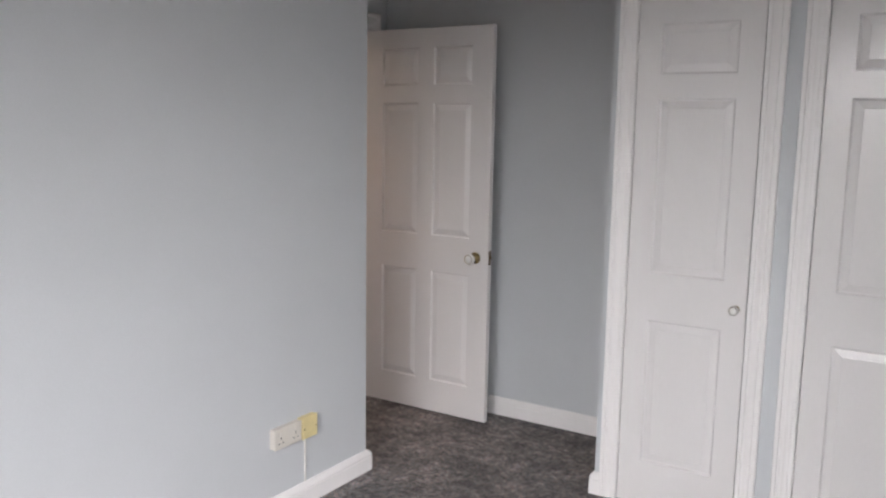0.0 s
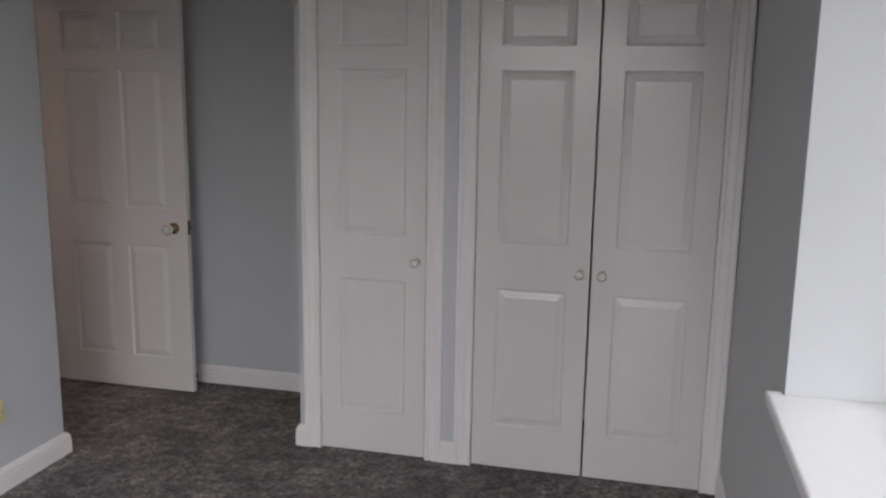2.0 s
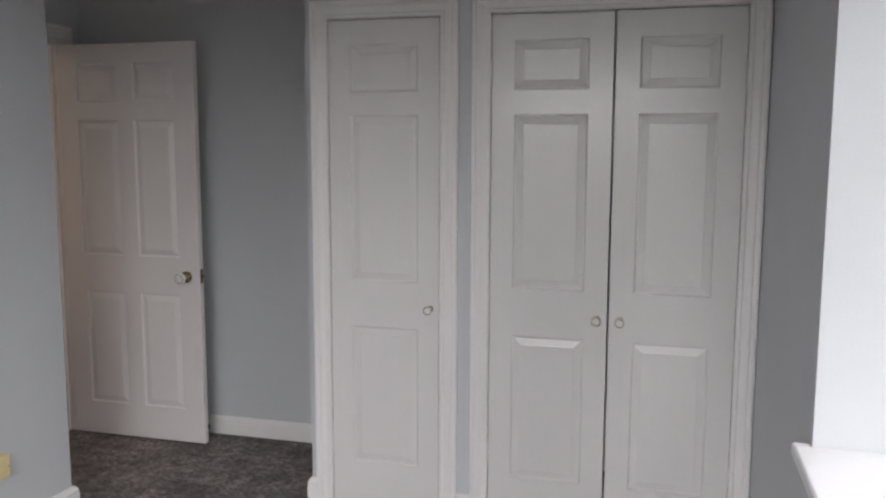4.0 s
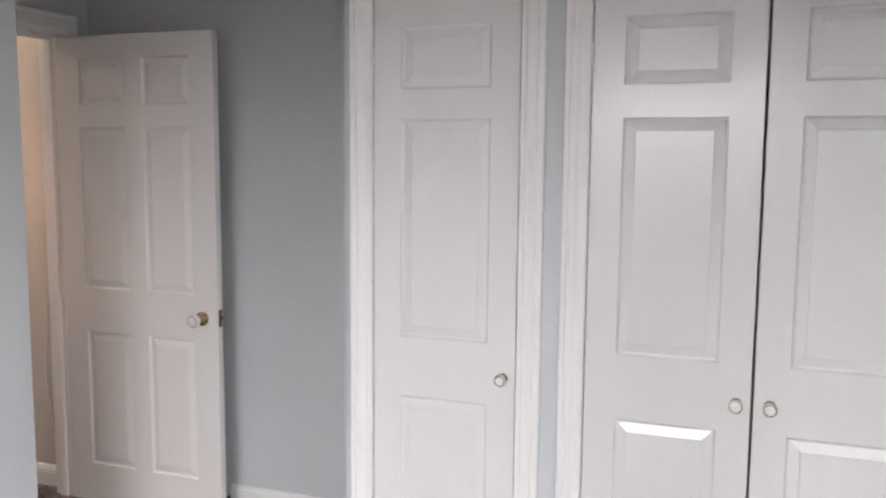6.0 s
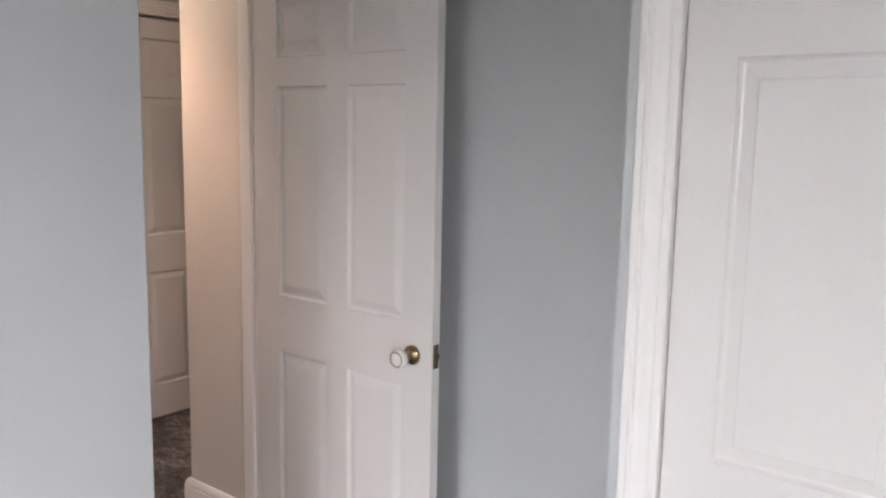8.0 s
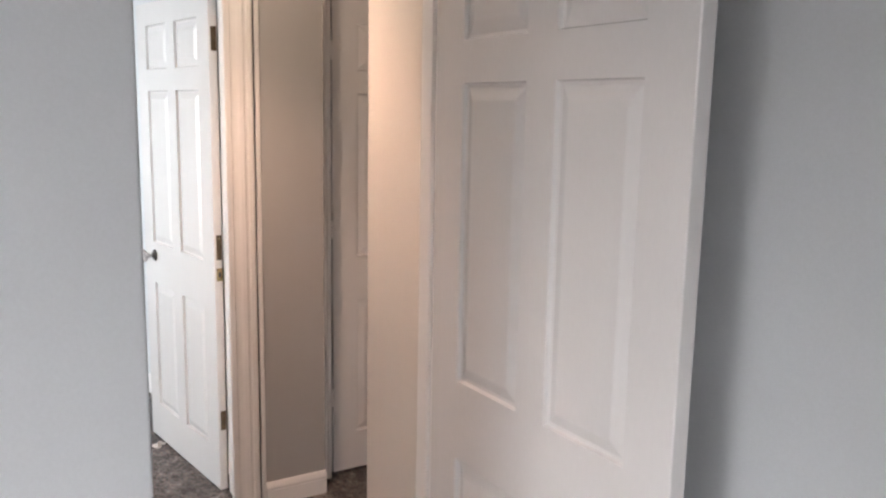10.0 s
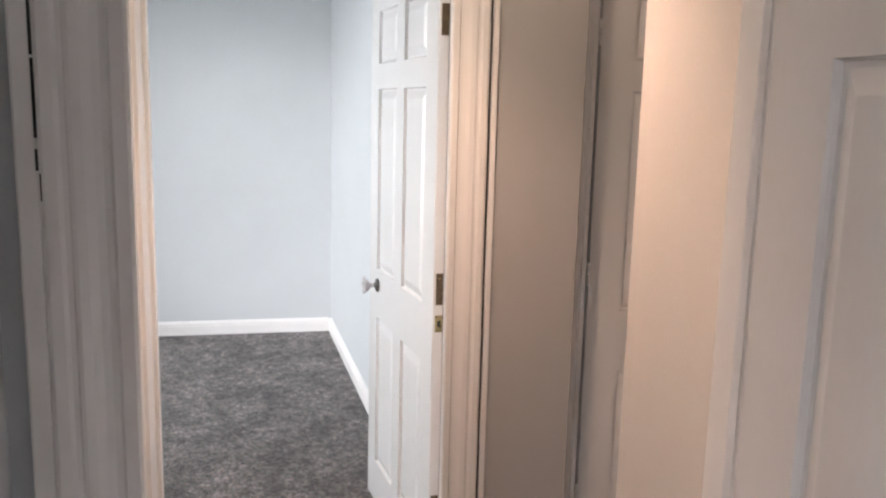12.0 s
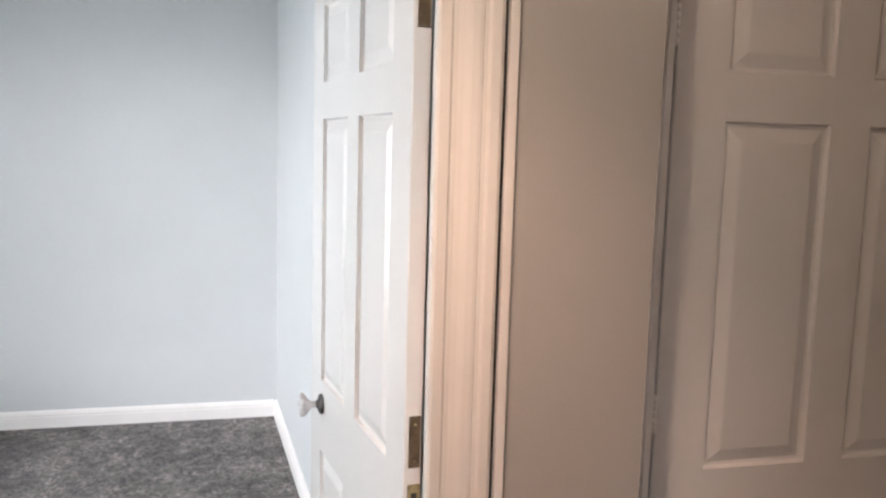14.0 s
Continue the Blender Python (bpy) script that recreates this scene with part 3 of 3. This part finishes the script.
for y0, y1, z0, z1 in ((WY0, WY0 + 0.06, WZ0, WZ1), (WY1 - 0.06, WY1, WZ0, WZ1), (WY0 + 0.06, WY1 - 0.06, WZ0, WZ0 + 0.06), (WY0 + 0.06, WY1 - 0.06, WZ1 - 0.06, WZ1), (-2.60, -2.54, WZ0 + 0.06, WZ1 - 0.06)):
    part("window_frame", bar(WX, WX + 0.06, y0, y1, z0, z1), PVC, win)
for y0, y1 in ((WY0 + 0.06, -2.60), (-2.54, WY1 - 0.06)):
    pane = part("pane", box(bmesh.new(), WX + 0.028, WX + 0.032, y0, y1, WZ0 + 0.06, WZ1 - 0.06), GLASS, win)
    pane.visible_shadow = False
bm = bmesh.new()
soft_box(bm, XR - 0.042, WX, WY0, WY1, WZ0 - 0.028, WZ0 + 0.004, 0.008, 4)
soft_box(bm, XR - 0.042, XR - 0.001, WY1, WY1 + 0.022, WZ0 - 0.028, WZ0 + 0.004, 0.008, 4)
part("window_sill", bm, SILLW, win, "deep white gloss window board")

win2 = tagged(new("window_2"), "white-framed window of the second bedroom", "window", kind="structure")
SXM = (SX0 + SX1) / 2
for x0, x1, z0, z1 in ((SX0, SX0 + 0.06, SZ0, SZ1), (SX1 - 0.06, SX1, SZ0, SZ1), (SX0 + 0.06, SX1 - 0.06, SZ0, SZ0 + 0.06), (SX0 + 0.06, SX1 - 0.06, SZ1 - 0.06, SZ1), (SXM - 0.03, SXM + 0.03, SZ0 + 0.06, SZ1 - 0.06)):
    part("window_frame", bar(x0, x1, -2.74, -2.69, z0, z1), PVC, win2)

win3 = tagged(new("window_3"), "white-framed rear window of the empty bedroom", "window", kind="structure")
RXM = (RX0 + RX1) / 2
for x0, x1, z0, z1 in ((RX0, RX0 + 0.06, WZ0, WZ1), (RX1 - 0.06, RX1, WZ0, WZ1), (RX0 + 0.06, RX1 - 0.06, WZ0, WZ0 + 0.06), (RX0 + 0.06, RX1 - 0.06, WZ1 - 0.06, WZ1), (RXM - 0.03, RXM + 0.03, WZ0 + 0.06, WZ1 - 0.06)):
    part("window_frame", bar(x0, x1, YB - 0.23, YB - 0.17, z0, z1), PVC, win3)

# ---- small fittings ----
socket = thing("double_socket", "off-white plastic double wall socket above the skirting", "wall socket", pose(XS, -0.877, 0.327, 0, 0, 90))
part("back_box", soft_box(bmesh.new(), -0.073, 0.073, -0.020, 0.0, -0.039, 0.039, 0.002), PLASTIC, socket)
part("faceplate", soft_box(bmesh.new(), -0.075, 0.075, -0.028, -0.020, -0.042, 0.042, 0.004, 3), PLASTIC, socket)
for x in (-0.040, 0.040):
    part("switch", soft_box(bmesh.new(), x - 0.006, x + 0.006, -0.032, -0.027, 0.010, 0.030, 0.002), PLASTIC, socket)
    for dx, dz, a, b in ((0, 0.002, 0.002, 0.005), (-0.011, -0.018, 0.004, 0.002), (0.011, -0.018, 0.004, 0.002)):
        part("pin_slot", box(bmesh.new(), x + dx - a, x + dx + a, -0.0284, -0.027, dz - b, dz + b), DARK, socket)

outlet = thing("cable_outlet", "yellowed plastic cable outlet plate beside the socket", "cable outlet", pose(XS, -0.755, 0.327, 0, 0, 90))
part("back_box", soft_box(bmesh.new(), -0.042, 0.042, -0.022, 0.0, -0.042, 0.042, 0.002), YELLOW, outlet)
part("faceplate", soft_box(bmesh.new(), -0.044, 0.044, -0.030, -0.022, -0.045, 0.045, 0.004, 3), YELLOW, outlet)
for z in (-0.003,):
    for x in (-0.034, 0.034):
        part("screw", lathe(bmesh.new(), [(0, 0), (0.0035, 0), (0.003, 0.0012), (0, 0.0014)], pose(x, -0.030, z, 90), 12), BRASS, outlet)
part("cable", soft_box(bmesh.new(), -0.006, 0.001, -0.006, 0.0, -0.235, -0.045, 0.0015), CABLE, outlet, "white cable running down to the skirting")

switch = thing("light_switch", "white plastic light switch on the short return wall", "light switch", pose(-2.630, YC - 0.0414 - 0.0035, 1.375, 0, 0, 185.3))
part("faceplate", soft_box(bmesh.new(), -0.043, 0.043, -0.011, 0.0, -0.043, 0.043, 0.003), PLASTIC, switch)
part("rocker", soft_box(bmesh.new(), -0.006, 0.006, -0.016, -0.010, -0.012, 0.012, 0.002), PLASTIC, switch)

low = thing("single_socket", "white plastic socket low on the window wall", "wall socket", pose(XR, -0.69, 0.235, 0, 0, -90))
part("faceplate", soft_box(bmesh.new(), -0.043, 0.043, -0.012, 0.0, -0.043, 0.043, 0.003), PLASTIC, low)
part("switch", soft_box(bmesh.new(), -0.006, 0.006, -0.016, -0.011, 0.010, 0.030, 0.002), PLASTIC, low)


def tube(rows, r, n=8):
    """A round cable through rows of points."""
    cu = bpy.data.curves.new("cable", "CURVE")
    cu.dimensions, cu.bevel_depth, cu.bevel_resolution = "3D", r, 2
    sp = cu.splines.new("BEZIER")
    sp.bezier_points.add(len(rows) - 1)
    for b, p in zip(sp.bezier_points, rows):
        b.co, b.handle_left_type, b.handle_right_type = p, "AUTO", "AUTO"
    ob = new("cable", cu)
    cu.materials.append(CABLE)
    return ob


cable = tube([(-2.935, YW - 0.006, 0.10), (-2.945, YW - 0.012, 0.30), (-2.975, YW - 0.016, 0.52), (-2.962, YW - 0.012, 0.72), (-2.945, YW - 0.008, 0.95)], 0.003)
tagged(cable, "thin white cable hanging loose on the landing wall", "cable")

buffer = thing("door_buffer", "small black rubber door buffer at the end of the skirting", "door stop", pose(-2.083, YA, 0.030))
part("rubber", lathe(bmesh.new(), [(0, 0), (0.011, 0), (0.012, 0.010), (0.010, 0.022), (0, 0.025)], pose(0, 0, 0, 90), 16), DARK, buffer)
part("base", lathe(bmesh.new(), [(0, 0), (0.014, 0), (0.014, 0.004), (0, 0.004)], pose(0, 0, 0, 90), 16), CHROME, buffer)

lamp_body = thing("ceiling_downlight", "small round white recessed ceiling downlight on the landing", "ceiling light", pose(-3.5, 0.08, H))
part("rim", lathe(bmesh.new(), [(0.036, 0.0), (0.052, 0.0), (0.052, -0.004), (0.046, -0.008), (0.036, -0.006)], Matrix.Identity(4), 32), PVC, lamp_body)

stop = thing("door_stop", "small white plastic stop lying on the carpet by the open door", "door stop", pose(-4.885, 0.235, 0.0, 0, 0, 25))
bm = bmesh.new()
soft_box(bm, -0.030, 0.012, -0.012, 0.012, 0.0, 0.010, 0.003)
soft_box(bm, 0.008, 0.016, -0.010, 0.010, 0.0, 0.034, 0.003)
soft_box(bm, 0.012, 0.050, -0.007, 0.007, 0.026, 0.034, 0.003)
part("body", bm, CABLE, stop)
